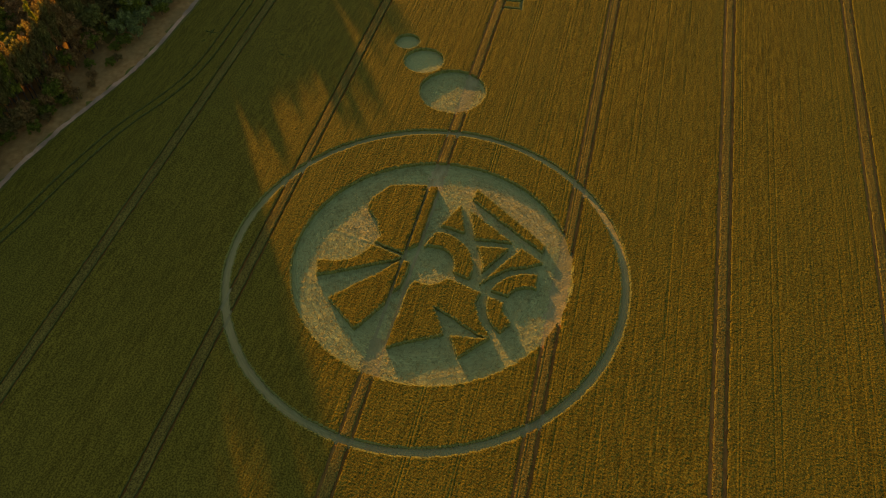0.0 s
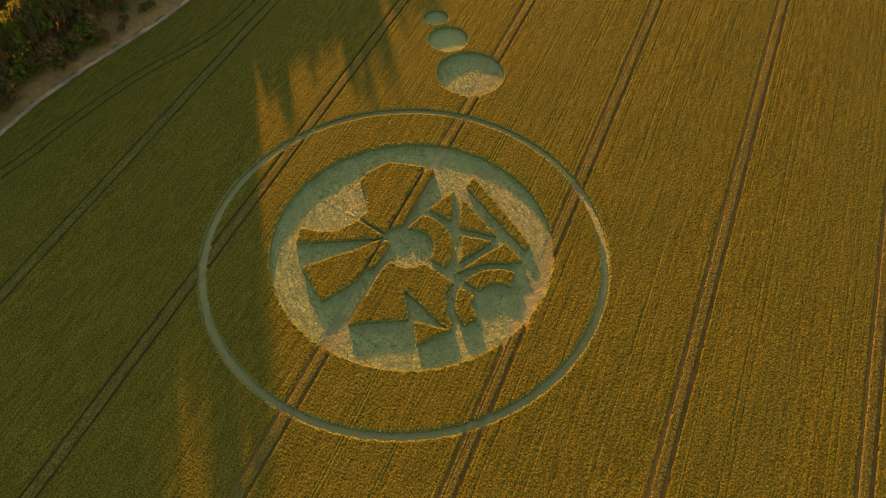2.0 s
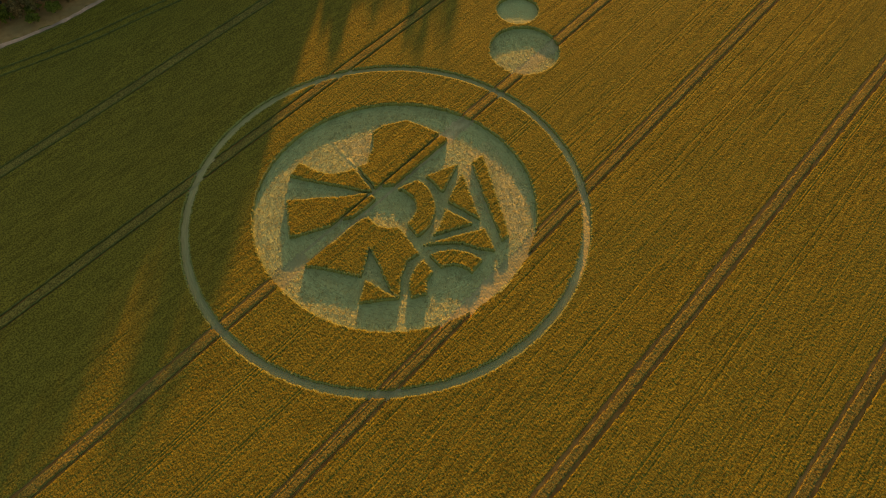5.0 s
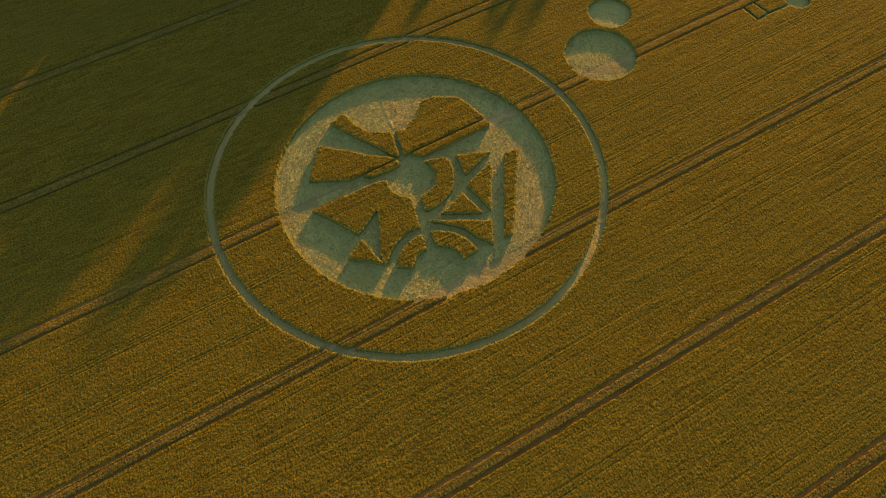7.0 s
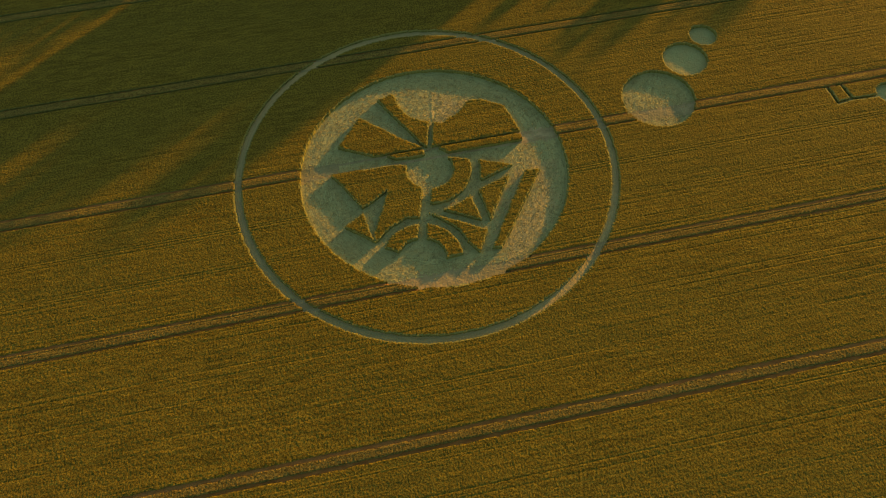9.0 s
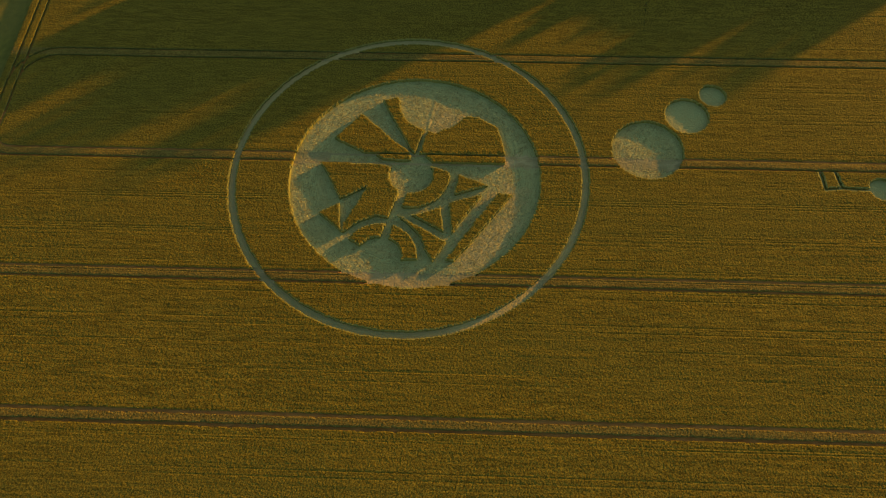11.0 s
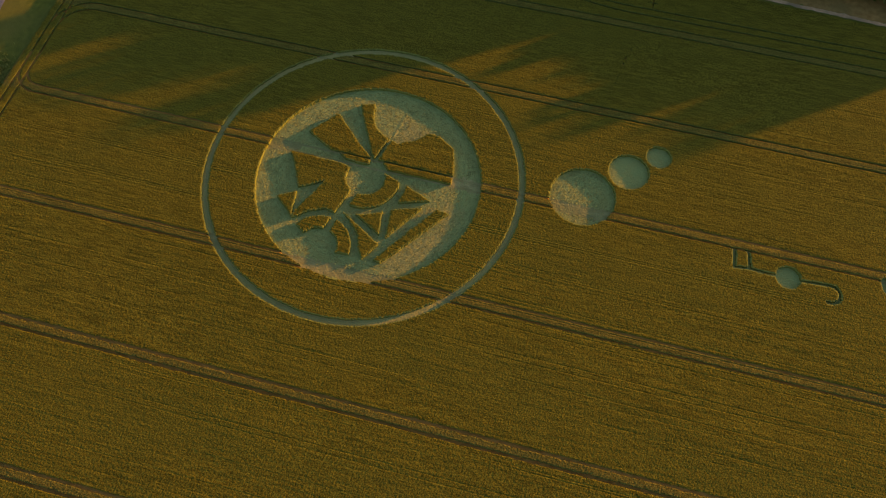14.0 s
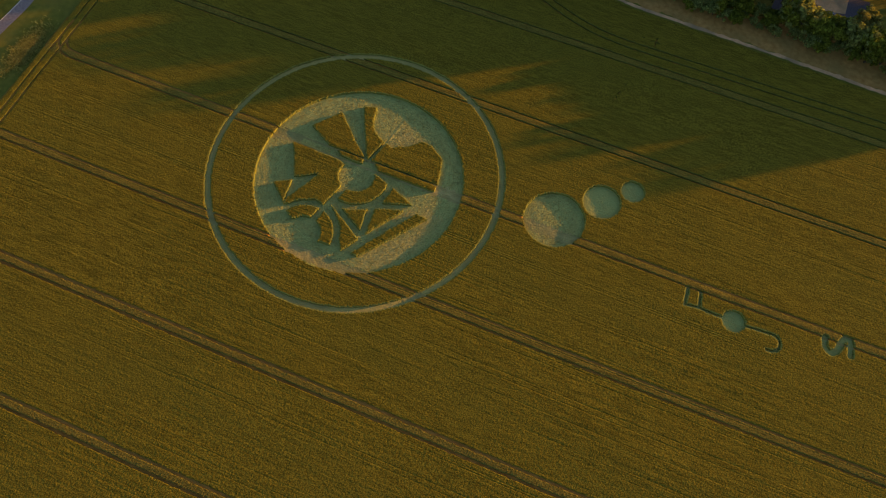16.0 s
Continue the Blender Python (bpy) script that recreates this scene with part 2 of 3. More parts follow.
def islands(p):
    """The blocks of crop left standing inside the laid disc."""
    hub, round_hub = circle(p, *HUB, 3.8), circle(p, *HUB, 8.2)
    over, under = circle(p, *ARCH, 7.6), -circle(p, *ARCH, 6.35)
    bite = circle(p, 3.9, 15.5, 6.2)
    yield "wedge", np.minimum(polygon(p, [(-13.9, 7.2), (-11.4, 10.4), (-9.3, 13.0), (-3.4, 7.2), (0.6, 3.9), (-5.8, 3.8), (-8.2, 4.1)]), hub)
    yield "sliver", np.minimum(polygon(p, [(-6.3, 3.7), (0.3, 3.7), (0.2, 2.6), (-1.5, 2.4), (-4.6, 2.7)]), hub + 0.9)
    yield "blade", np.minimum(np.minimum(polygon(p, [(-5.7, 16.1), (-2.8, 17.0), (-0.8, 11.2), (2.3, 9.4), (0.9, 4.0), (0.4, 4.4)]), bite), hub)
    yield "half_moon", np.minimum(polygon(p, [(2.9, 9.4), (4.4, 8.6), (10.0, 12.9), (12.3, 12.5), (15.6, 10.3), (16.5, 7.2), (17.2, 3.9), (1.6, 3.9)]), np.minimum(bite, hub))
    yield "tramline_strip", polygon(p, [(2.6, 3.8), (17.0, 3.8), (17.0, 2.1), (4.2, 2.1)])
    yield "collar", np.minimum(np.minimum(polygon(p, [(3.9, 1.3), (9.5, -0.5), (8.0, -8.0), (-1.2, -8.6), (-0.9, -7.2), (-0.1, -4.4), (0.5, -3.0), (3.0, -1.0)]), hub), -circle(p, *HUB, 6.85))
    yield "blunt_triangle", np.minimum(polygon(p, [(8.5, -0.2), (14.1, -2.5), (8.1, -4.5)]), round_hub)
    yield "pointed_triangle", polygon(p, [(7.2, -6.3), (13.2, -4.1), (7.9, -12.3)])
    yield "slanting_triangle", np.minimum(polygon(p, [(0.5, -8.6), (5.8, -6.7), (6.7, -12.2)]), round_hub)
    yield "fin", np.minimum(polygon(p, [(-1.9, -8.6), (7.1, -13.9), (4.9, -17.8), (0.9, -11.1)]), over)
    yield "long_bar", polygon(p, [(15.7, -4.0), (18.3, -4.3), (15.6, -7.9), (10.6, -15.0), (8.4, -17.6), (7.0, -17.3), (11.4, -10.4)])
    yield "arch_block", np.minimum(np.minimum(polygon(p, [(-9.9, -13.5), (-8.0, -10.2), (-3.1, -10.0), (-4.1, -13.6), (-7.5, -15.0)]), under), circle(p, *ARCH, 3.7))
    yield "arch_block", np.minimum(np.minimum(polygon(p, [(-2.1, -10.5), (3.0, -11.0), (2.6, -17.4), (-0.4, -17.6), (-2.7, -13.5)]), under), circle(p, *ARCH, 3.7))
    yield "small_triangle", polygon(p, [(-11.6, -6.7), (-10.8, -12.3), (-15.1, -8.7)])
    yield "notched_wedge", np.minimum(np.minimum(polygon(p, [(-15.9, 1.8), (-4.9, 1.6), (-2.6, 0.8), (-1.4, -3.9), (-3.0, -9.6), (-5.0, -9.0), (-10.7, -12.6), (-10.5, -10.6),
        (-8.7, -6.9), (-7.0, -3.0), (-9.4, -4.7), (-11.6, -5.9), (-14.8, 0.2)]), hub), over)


# tractor wheel marks: straight ones along x, and the headland's
HEAD = -77.0
HEADLAND = [(-60, 84), (-11.6, 68.4), (2, 66.6), (17, 63.6), (28, 58.8), (37, 56.5), (48, 56.1), (170, 57.2)]
EDGE = [(-120, 95), (-60, 90), (-10, 76.8), (5, 76.2), (16, 74.2), (30, 70.6), (40, 68.7), (60, 68.0), (80, 67.4), (102, 66.3), (170, 63.5)]


def rounded(corners, times=3):
    """The same line with its corners cut round."""
    c = np.array(corners, float)
    for _ in range(times):
        c = np.concatenate([c[:1], np.stack([c[:-1] * 0.75 + c[1:] * 0.25, c[:-1] * 0.25 + c[1:] * 0.75], 1).reshape(-1, 2), c[-1:]])
    return c


HEADLAND = rounded(HEADLAND)
FIELD = [(-79.5, -420), (-79.5, 91)] + [(x, y - 1.6) for x, y in EDGE[2:]] + [(420, 54), (420, -420)]


def offset(corners, d):
    c = np.array(corners, float)
    way = np.gradient(c, axis=0)
    way /= np.linalg.norm(way, axis=1)[:, None]
    return c + np.reshape(d, (-1, 1)) * np.stack([-way[:, 1], way[:, 0]], 1)


def plan(p):
    """Signed distance to where crop stands, which bed each place belongs to, and which block."""
    n = len(p)
    stand, bed, block = polygon(p, FIELD), np.zeros(n, int), np.zeros(n, int)
    r = np.hypot(p[:, 0], p[:, 1])
    near = r < RING + 2
    q = p[near]
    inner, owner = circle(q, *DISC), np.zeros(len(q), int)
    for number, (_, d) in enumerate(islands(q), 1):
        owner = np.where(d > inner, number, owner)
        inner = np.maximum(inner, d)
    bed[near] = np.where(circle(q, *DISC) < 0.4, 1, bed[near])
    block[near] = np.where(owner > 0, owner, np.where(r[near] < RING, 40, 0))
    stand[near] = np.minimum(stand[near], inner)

    def lay(d, number, margin=0.25):
        bed[d < margin] = np.where(bed[d < margin] == 1, 1, number)
        np.minimum(stand, d, out=stand)
    lay(band(p, 0, 0, RING, RING_WIDTH), 2)
    lay(circle(p, 42.4, 5.95, 6.3), 3)
    lay(circle(p, 50.25, 13.75, 3.9), 4)
    lay(circle(p, 55.55, 18.65, 2.45), 5)
    lay(circle(p, 82.0, -1.6, 2.25), 6)
    lay(np.minimum(trail(p, [(71.9, 2.0), (72.2, -1.8), (75.0, -1.5), (79.8, -1.75)], 0.5), trail(p, [(74.5, 2.0), (75.0, -1.5)], 0.5)), 7)
    lay(trail(p, [(84.2, -1.7), (89.4, -1.35)] + turn_of((89.6, -3.1), 1.75, 90, -105, 9), 0.5), 8)
    lay(trail(p, rounded([(99.2, 2.2), (99.3, 0.2), (100.9, -0.9), (102.0, 0.6), (102.5, 3.2), (104.0, 3.7), (104.2, 1.9), (104.4, 0.2)], 2), 1.15), 9)

    def rut(d):
        bed[(d < 0) & (bed > 0) & (bed < 20)] = 21
        bed[(d < 0.2) & (bed == 0)] = 20
        np.minimum(stand, d, out=stand)
    rut(np.minimum(trail(p, [(49.3, 60.6), (49.1, 59.3), (50.2, 59.2)], 0.2), trail(p, [(47.9, 59.1), (49.1, 59.3), (49.3, 57.8)], 0.2)))
    for a, c in (((45.6, 59.9), (46.4, 59.5)), ((46.5, 45.4), (46.2, 44.6)), ((45.7, 42.9), (45.4, 41.9)), ((45.2, 40.6), (45.1, 39.9)), ((44.8, 37.4), (44.5, 36.3)), ((44.2, 34.9), (44.5, 34.6))):
        rut(trail(p, [a, c], 0.16))
    for k in range(-16, 3):
        y = TRAM0 + PITCH * k if k < 2 else 51.6
        wide = 0.47 if k > -2 else 0.56
        for side in (-WHEEL, WHEEL):
            d = np.abs(p[:, 1] - y - side) - wide / 2
            if k in (0, 1):
                d = np.maximum(d, HEAD + (7.5 if k else 4.5) - p[:, 0])
            else:
                d = np.maximum(d, HEAD - 1 - p[:, 0])
            rut(d)
    wide = 0.47
    for side in (-WHEEL, WHEEL):
        rut(np.abs(p[:, 0] - HEAD - side) - wide / 2)
        rut(trail(p, turn_of((HEAD + 4.5, TRAM0 + 4.5), 4.5 + side, 180, 270, 9), wide))
        rut(trail(p, turn_of((HEAD + 7.5, TRAM0 + PITCH - 7.5), 7.5 + side, 90, 180, 13), wide))
        rut(trail(p, offset(HEADLAND, side), wide))
    return stand, bed, block


def spread(points, far, near_step, start, end):
    """Even steps within start..end, growing ones out to far on both sides, with a line on each of the points."""
    inside = [v for v in points if start < v < end]
    stops, out = sorted([start, *inside, end]), []
    for a, b in zip(stops[:-1], stops[1:]):
        out += list(np.linspace(a, b, max(1, round((b - a) / near_step)), endpoint=False))
    grow = [0.25 * 1.09 ** i for i in range(60)]
    low, high = start - np.cumsum(grow), end + np.cumsum(grow)
    return np.array([*low[low > -far][::-1], *out, end, *high[high < far]])


STEP = 0.2
marks = sorted(TRAM0 + PITCH * k + s * WHEEL + e * 0.235 for k in range(-4, 2) for s in (-1, 1) for e in (-1, 1))
marks += [51.6 + s * WHEEL + e * 0.235 for s in (-1, 1) for e in (-1, 1)]
xs, ys = spread([], 400, STEP, -84.0, 118.0), spread(marks, 400, STEP, -86.0, 80.0)
ys = ys[ys < 100]
gx, gy = np.meshgrid(xs, ys, indexing="ij")
flat = np.stack([gx.ravel(), gy.ravel()], 1)
stand = plan(flat)[0].reshape(gx.shape)
wobble = 0.07 * smooth_noise(xs, ys, 0.9, 0.9, 1) + 0.05 * smooth_noise(xs, ys, 0.35, 0.35, 2)
stand = stand + wobble
dx, dy = np.gradient(stand, xs, ys)
steep = np.maximum(dx * dx + dy * dy, 0.25)
shift = np.abs(stand) < 0.52 * STEP
px, py = gx - np.where(shift, stand * dx / steep, 0).clip(-0.14, 0.14), gy - np.where(shift, stand * dy / steep, 0).clip(-0.14, 0.14)
kept = (stand > -1e-3) | shift
cells = kept[:-1, :-1] & kept[1:, :-1] & kept[:-1, 1:] & kept[1:, 1:]
mid = np.stack([(px[:-1, :-1] + px[1:, 1:] + px[1:, :-1] + px[:-1, 1:]).ravel() / 4, (py[:-1, :-1] + py[1:, 1:] + py[1:, :-1] + py[:-1, 1:]).ravel() / 4], 1)
mid_stand, bed, block = (a.reshape(cells.shape) for a in plan(mid))
cells &= mid_stand > -0.02
across_tram = np.minimum(np.abs(mid[:, 1] - TRAM0), np.abs(mid[:, 1] - TRAM0 + PITCH)).reshape(cells.shape)
edge_zone = np.abs(np.hypot(mid[:, 0] - DISC[0], mid[:, 1] - DISC[1]) - 20.0).reshape(cells.shape) < 4.2
soft = 1.25 + 0.5 * noise_at(mid[:, 0] / 1.1, mid[:, 1] / 0.5, 77).reshape(cells.shape) + rng.normal(0, 0.35, cells.shape)
bed[~cells & np.isin(bed, (1, 2, 3)) & (across_tram < soft) & (edge_zone | (bed > 1))] = 21
# height of the crop: ears, seed rows, slow swells, and an edge dipped to catch the sun
full = np.zeros((cells.shape[0] + 2, cells.shape[1] + 2), bool)
full[1:-1, 1:-1] = cells
rim = ~(full[:-1, :-1] & full[1:, :-1] & full[:-1, 1:] & full[1:, 1:])
open_cells = ~cells & (polygon(mid, FIELD).reshape(cells.shape) > -0.3)
full_laid = np.zeros((cells.shape[0] + 2, cells.shape[1] + 2), bool)
full_laid[1:-1, 1:-1] = open_cells & (bed > 0) & (bed < 20)
rim_laid = full_laid[:-1, :-1] | full_laid[1:, :-1] | full_laid[:-1, 1:] | full_laid[1:, 1:]
ears = rng.normal(0, 0.0105, gx.shape) + 0.006 * smooth_noise(xs, ys, 0.5, 0.42, 3) + 0.015 * smooth_noise(xs, ys, 7.0, 0.42, 4)
ears += 0.013 * smooth_noise(xs, ys, 30.0, 1.6, 5) + 0.05 * smooth_noise(xs, ys, 14.0, 9.0, 6)
groove = np.zeros(len(ys))
groove[rng.choice(len(ys), 130, replace=False)] = rng.uniform(0.008, 0.045, 130)
ears -= groove[None] * (0.6 + 0.4 * smooth_noise(xs, ys, 25.0, 3.0, 8))
coarse_x, coarse_y = np.minimum(STEP / np.gradient(xs), 1)[:, None], np.minimum(STEP / np.gradient(ys), 1)[None]
top = CROP + ears * np.minimum(coarse_x, coarse_y) - np.where(rim_laid, 0.02 + rng.uniform(0, 0.06, gx.shape), np.where(rim, rng.uniform(0.0, 0.08, gx.shape), 0))
in_disc = np.hypot(gx - DISC[0], gy - DISC[1]) < DISC[2] + 1.0
top += np.where(in_disc, 0.035, 0) * np.clip(1.3 - np.abs(stand), 0, 1) * smooth_noise(xs, ys, 0.55, 0.55, 9)
number = np.arange(gx.size).reshape(gx.shape)
corner = np.stack([number[:-1, :-1], number[1:, :-1], number[1:, 1:], number[:-1, 1:]], -1)
strip = np.searchsorted(np.array(sorted(TRAM0 + PITCH * k + s * WHEEL for k in range(-16, 2) for s in (-1, 1)) + [51.6 - WHEEL, 51.6 + WHEEL]), mid[:, 1]).reshape(cells.shape)
tops = np.stack([px.ravel(), py.ravel(), top.ravel()], 1)


def sides(chosen):
    """Corner pairs along the chosen cells' open sides, with the crop on their left."""
    out = []
    for di, dj, a, b in ((-1, 0, 3, 0), (1, 0, 1, 2), (0, -1, 0, 1), (0, 1, 2, 3)):
        beside = full[1 + di:cells.shape[0] + 1 + di, 1 + dj:cells.shape[1] + 1 + dj]
        open_side = chosen & ~beside
        c = corner[open_side]
        out.append(np.stack([c[:, a], c[:, b]], 1))
    return np.concatenate(out)


def crop_mesh(name, chosen, mat=WHEAT):
    f = corner[chosen]
    e = sides(chosen)
    used, back = np.unique(np.concatenate([f.ravel(), e.ravel()]), return_inverse=True)
    v = tops[used].copy()
    f2, e2 = back[:f.size].reshape(-1, 4), back[f.size:].reshape(-1, 2)
    foot_ids, foot_back = np.unique(e2, return_inverse=True)
    feet = v[foot_ids].copy()
    feet[:, 2] = 0.01
    fb = foot_back.reshape(-1, 2) + len(v)
    walls = np.stack([e2[:, 1], e2[:, 0], fb[:, 0], fb[:, 1]], 1)
    me = mesh_of(name, np.concatenate([v, feet]), np.concatenate([f2, walls]), mat)
    me.materials.append(STALKS)
    # rim cells take the pale stalk colour, to paint the sunlit edge
    lightened = rim_laid.ravel()[f].sum(1) >= 2
    me.polygons.foreach_set("material_index", np.r_[lightened, np.ones(len(walls), bool)].astype(np.int32))
    return me


# ---- ground and field ----
def grid_sheet(name, mat, coords_x, coords_y, height):
    a, b = np.meshgrid(coords_x, coords_y, indexing="ij")
    ids = np.arange(a.size).reshape(a.shape)
    f = np.stack([ids[:-1, :-1], ids[1:, :-1], ids[1:, 1:], ids[:-1, 1:]], -1).reshape(-1, 4)
    return mesh_of(name, np.stack([a.ravel(), b.ravel(), height(a, b).ravel()], 1), f, mat)


far = np.concatenate([-np.geomspace(2500, 130, 9), np.linspace(-110, 130, 41), np.geomspace(150, 2500, 9)])
tagged(new("ground", grid_sheet("ground", GRASS, far, far, lambda a, b: 0 * a - 0.02)), "rough grass and soil under and round the wheat field", "ground", kind="structure")

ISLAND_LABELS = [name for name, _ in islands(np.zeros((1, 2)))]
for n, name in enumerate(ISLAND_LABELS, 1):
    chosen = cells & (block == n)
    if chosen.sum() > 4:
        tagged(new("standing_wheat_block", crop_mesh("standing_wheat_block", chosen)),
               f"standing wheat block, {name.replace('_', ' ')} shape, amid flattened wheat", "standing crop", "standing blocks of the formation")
for s in np.unique(strip):
    for inside in (0, 40):
        chosen = cells & (strip == s) & (block == inside)
        if chosen.sum() > 4:
            narrow = "narrow strip" if s % 2 else "broad strip"
            where = "inside the laid ring" if inside else "of the open field between tractor wheel marks"
            tagged(new("wheat_strip", crop_mesh("wheat_strip", chosen, WHEAT_THIN if s % 2 else WHEAT)), f"{narrow} of ripening golden-green wheat {where}", "wheat crop", "wheat strips", "stuff")

BEDS = {1: ("laid_disc", (1.1, -0.7), "broad disc of wheat flattened in a swirl, round standing blocks"), 2: ("laid_ring", (0, 0), "thin ring path of flattened wheat round the disc"),
        3: ("laid_circle", (42.4, 5.95), "large circle of flattened wheat beside the ring"), 4: ("laid_circle", (50.25, 13.75), "middle-sized circle of flattened wheat"),
        5: ("laid_circle", (55.55, 18.65), "small circle of flattened wheat"), 6: ("laid_circle", (82.0, -1.6), "little circle of flattened wheat on a narrow laid path"),
        7: ("laid_path", (74, 0), "narrow square-hooked path of flattened wheat"), 8: ("laid_path", (88, -2), "narrow path of flattened wheat ending in a hook"),
        9: ("laid_curl", (101.5, 1), "S-shaped double curl of flattened wheat")}
lie = 0.075 + 0.012 * smooth_noise(xs, ys, 0.6, 0.45, 11) + rng.normal(0, 0.0105, gx.shape)
disc = new("laid_disc")
disc.location = (DISC[0], DISC[1], 0)
tagged(disc, "broad disc of wheat flattened in a swirl, round standing blocks", "flattened crop", "laid shapes of the formation")
in_hub, in_arch = circle(mid, *HUB, 3.9).reshape(cells.shape) < 0, circle(mid, *ARCH, 7.7).reshape(cells.shape) < 0
core = circle(mid, *DISC[:2], 15.6).reshape(cells.shape) < 0
DISC_PARTS = [("hub", in_hub, HUB), ("arch", ~in_hub & in_arch & core, ARCH), ("inner_cut", ~in_hub & ~in_arch & core, HUB), ("outer_band", ~in_hub & ~core, DISC[:2])]
ring = tagged(new("laid_ring"), BEDS[2][2], "flattened crop", "laid shapes of the formation")
cuts = sorted(a % 360 for y in (TRAM0 - PITCH, TRAM0, TRAM0 + PITCH) for a in (math.degrees(math.asin(y / RING)), 180 - math.degrees(math.asin(y / RING))))
sector = np.digitize(np.degrees(np.arctan2(mid[:, 1], mid[:, 0])) % 360, cuts).reshape(cells.shape) % len(cuts)
beds = [(k, *v, open_cells & (bed == k), None) for k, v in BEDS.items() if k > 2]
beds += [(2, "ring_arc", (0, 0), "", open_cells & (bed == 2) & (sector == k), ring) for k in range(len(cuts))]
beds += [(1, name, centre, "", open_cells & (bed == 1) & where, disc) for name, where, centre in DISC_PARTS]
# sunlight painted as paler straw: bite, strip along the long bar, stretch of ring
lighter = np.maximum.reduce([polygon(mid, [(3.2, 8.8), (6.5, 9.2), (10.0, 12.6), (7.2, 14.4), (4.0, 15.6), (3.3, 13.0)]), polygon(mid, [(16.8, -1.2), (20.6, -3.2), (19.0, -12.0), (14.0, -18.0), (9.0, -20.0), (9.3, -17.2), (12.8, -12.3), (17.3, -6.6)]),
                         polygon(mid, [(7.8, -15.6), (9.4, -16.4), (14.6, -6.4), (15.2, -3.6), (13.8, -3.6)]), polygon(mid, [(8, -31.5), (24, -24), (30, -12), (27, -10), (20, -21), (8, -28.5)])]).reshape(cells.shape)
lighter = lighter + 0.9 * noise_at(mid[:, 0] / 0.8, mid[:, 1] / 0.8, 61).reshape(cells.shape) + rng.normal(0, 0.5, cells.shape) > 0
for key, name, centre, label, chosen, whole in beds:
    f = corner[chosen]
    used, back = np.unique(f, return_inverse=True)
    x, y = px.ravel()[used] - centre[0], py.ravel()[used] - centre[1]
    away, round_it = np.hypot(x, y), np.arctan2(y, x)
    lay = 0.085 + 0.018 * noise_at(away / 0.38, round_it * np.maximum(away.max(), 4) / 1.2, 31) + 0.015 * noise_at(x / 1.7, y / 1.7, 32) + 0.85 * (lie.ravel()[used] - 0.075) + (0.2 if key == 2 else 0)
    lay += 0.05 * np.exp(-(np.maximum(trail(np.stack([x, y], 1) + centre, [(3.0, 10.0), (3.4, 12.6), (3.9, 15.4)], 0.1), 0) / 0.22) ** 2)
    v = np.stack([x, y, lay.clip(0.012)], 1)
    me = mesh_of(name, v, back.reshape(-1, 4), STRAW_RING if key == 2 else STRAW)
    me.materials.append(STRAW_SUNLIT)
    me.polygons.foreach_set("material_index", lighter[chosen].astype(np.int32))
    ob = new(name, me)
    ob.location = (*centre, 0)
    if whole:
        ob.parent = whole
        ob.location = (centre[0] - whole.location.x, centre[1] - whole.location.y, 0)
    else:
        tagged(ob, label, "flattened crop", "laid shapes of the formation")
chosen = open_cells & ~np.isin(bed, list(BEDS))
on_ring = np.where(np.abs(np.hypot(gx, gy) - RING) < 1.0, 0.2, 0.0)
rut_z = np.where(gy > 12, 0.2, np.where((gy - TRAM0 + PITCH / 2) % PITCH > PITCH / 2, 0.50, 0.37)) + 0.04 * smooth_noise(xs, ys, 1.5, 0.3, 12)
for s in np.unique(strip):
    mine = chosen & (strip == s)
    if mine.any():
        f = corner[mine]
        used, back = np.unique(f, return_inverse=True)
        across = np.zeros(gx.size, bool)
        across[corner[mine & (bed == 21)]] = True
        v = np.stack([px.ravel()[used], py.ravel()[used], np.where(across, lie.ravel() * 0.9 + on_ring.ravel(), rut_z.ravel())[used].clip(0.004)], 1)
        me = mesh_of("wheel_mark", v, back.reshape(-1, 4), SOIL)
        me.materials.append(TRODDEN)
        me.polygons.foreach_set("material_index", (bed[mine] == 21).astype(np.int32))
        tagged(new("wheel_mark", me), "bare brown tractor wheel mark through the wheat", "wheel mark", "tractor wheel marks", "structure")


# ---- the path along the wood, the road past the headland ----
def ribbon(name, mat, corners, width, z, label, category, step=1.2, ragged=0.12, parent=None):
    c = np.array(corners, float)
    gaps = np.r_[0, np.cumsum(np.linalg.norm(np.diff(c, axis=0), axis=1))]
    s = np.arange(0, gaps[-1], step)
    line = np.stack([np.interp(s, gaps, c[:, 0]), np.interp(s, gaps, c[:, 1])], 1)
    for _ in range(6):
        line[1:-1] = (line[:-2] + 2 * line[1:-1] + line[2:]) / 4
    v = []
    for across in (-0.5, -0.42, -0.15, 0.15, 0.42, 0.5):
        edge = offset(line, across * width + (rng.normal(0, ragged, len(line)) if abs(across) > 0.4 else 0))
        v.append(np.c_[edge, np.full(len(edge), z if abs(across) < 0.45 else z - 0.02) + rng.normal(0, 0.006, len(edge))])
    k = len(line)
    v = np.concatenate(v)
    f = np.concatenate([np.stack([j * k + np.arange(k - 1), j * k + np.arange(1, k), (j + 1) * k + np.arange(1, k), (j + 1) * k + np.arange(k - 1)], 1) for j in range(5)])[:, ::-1]
    return tagged(part(name, mesh_of(name, v, f, mat), parent), label, category, kind="structure")


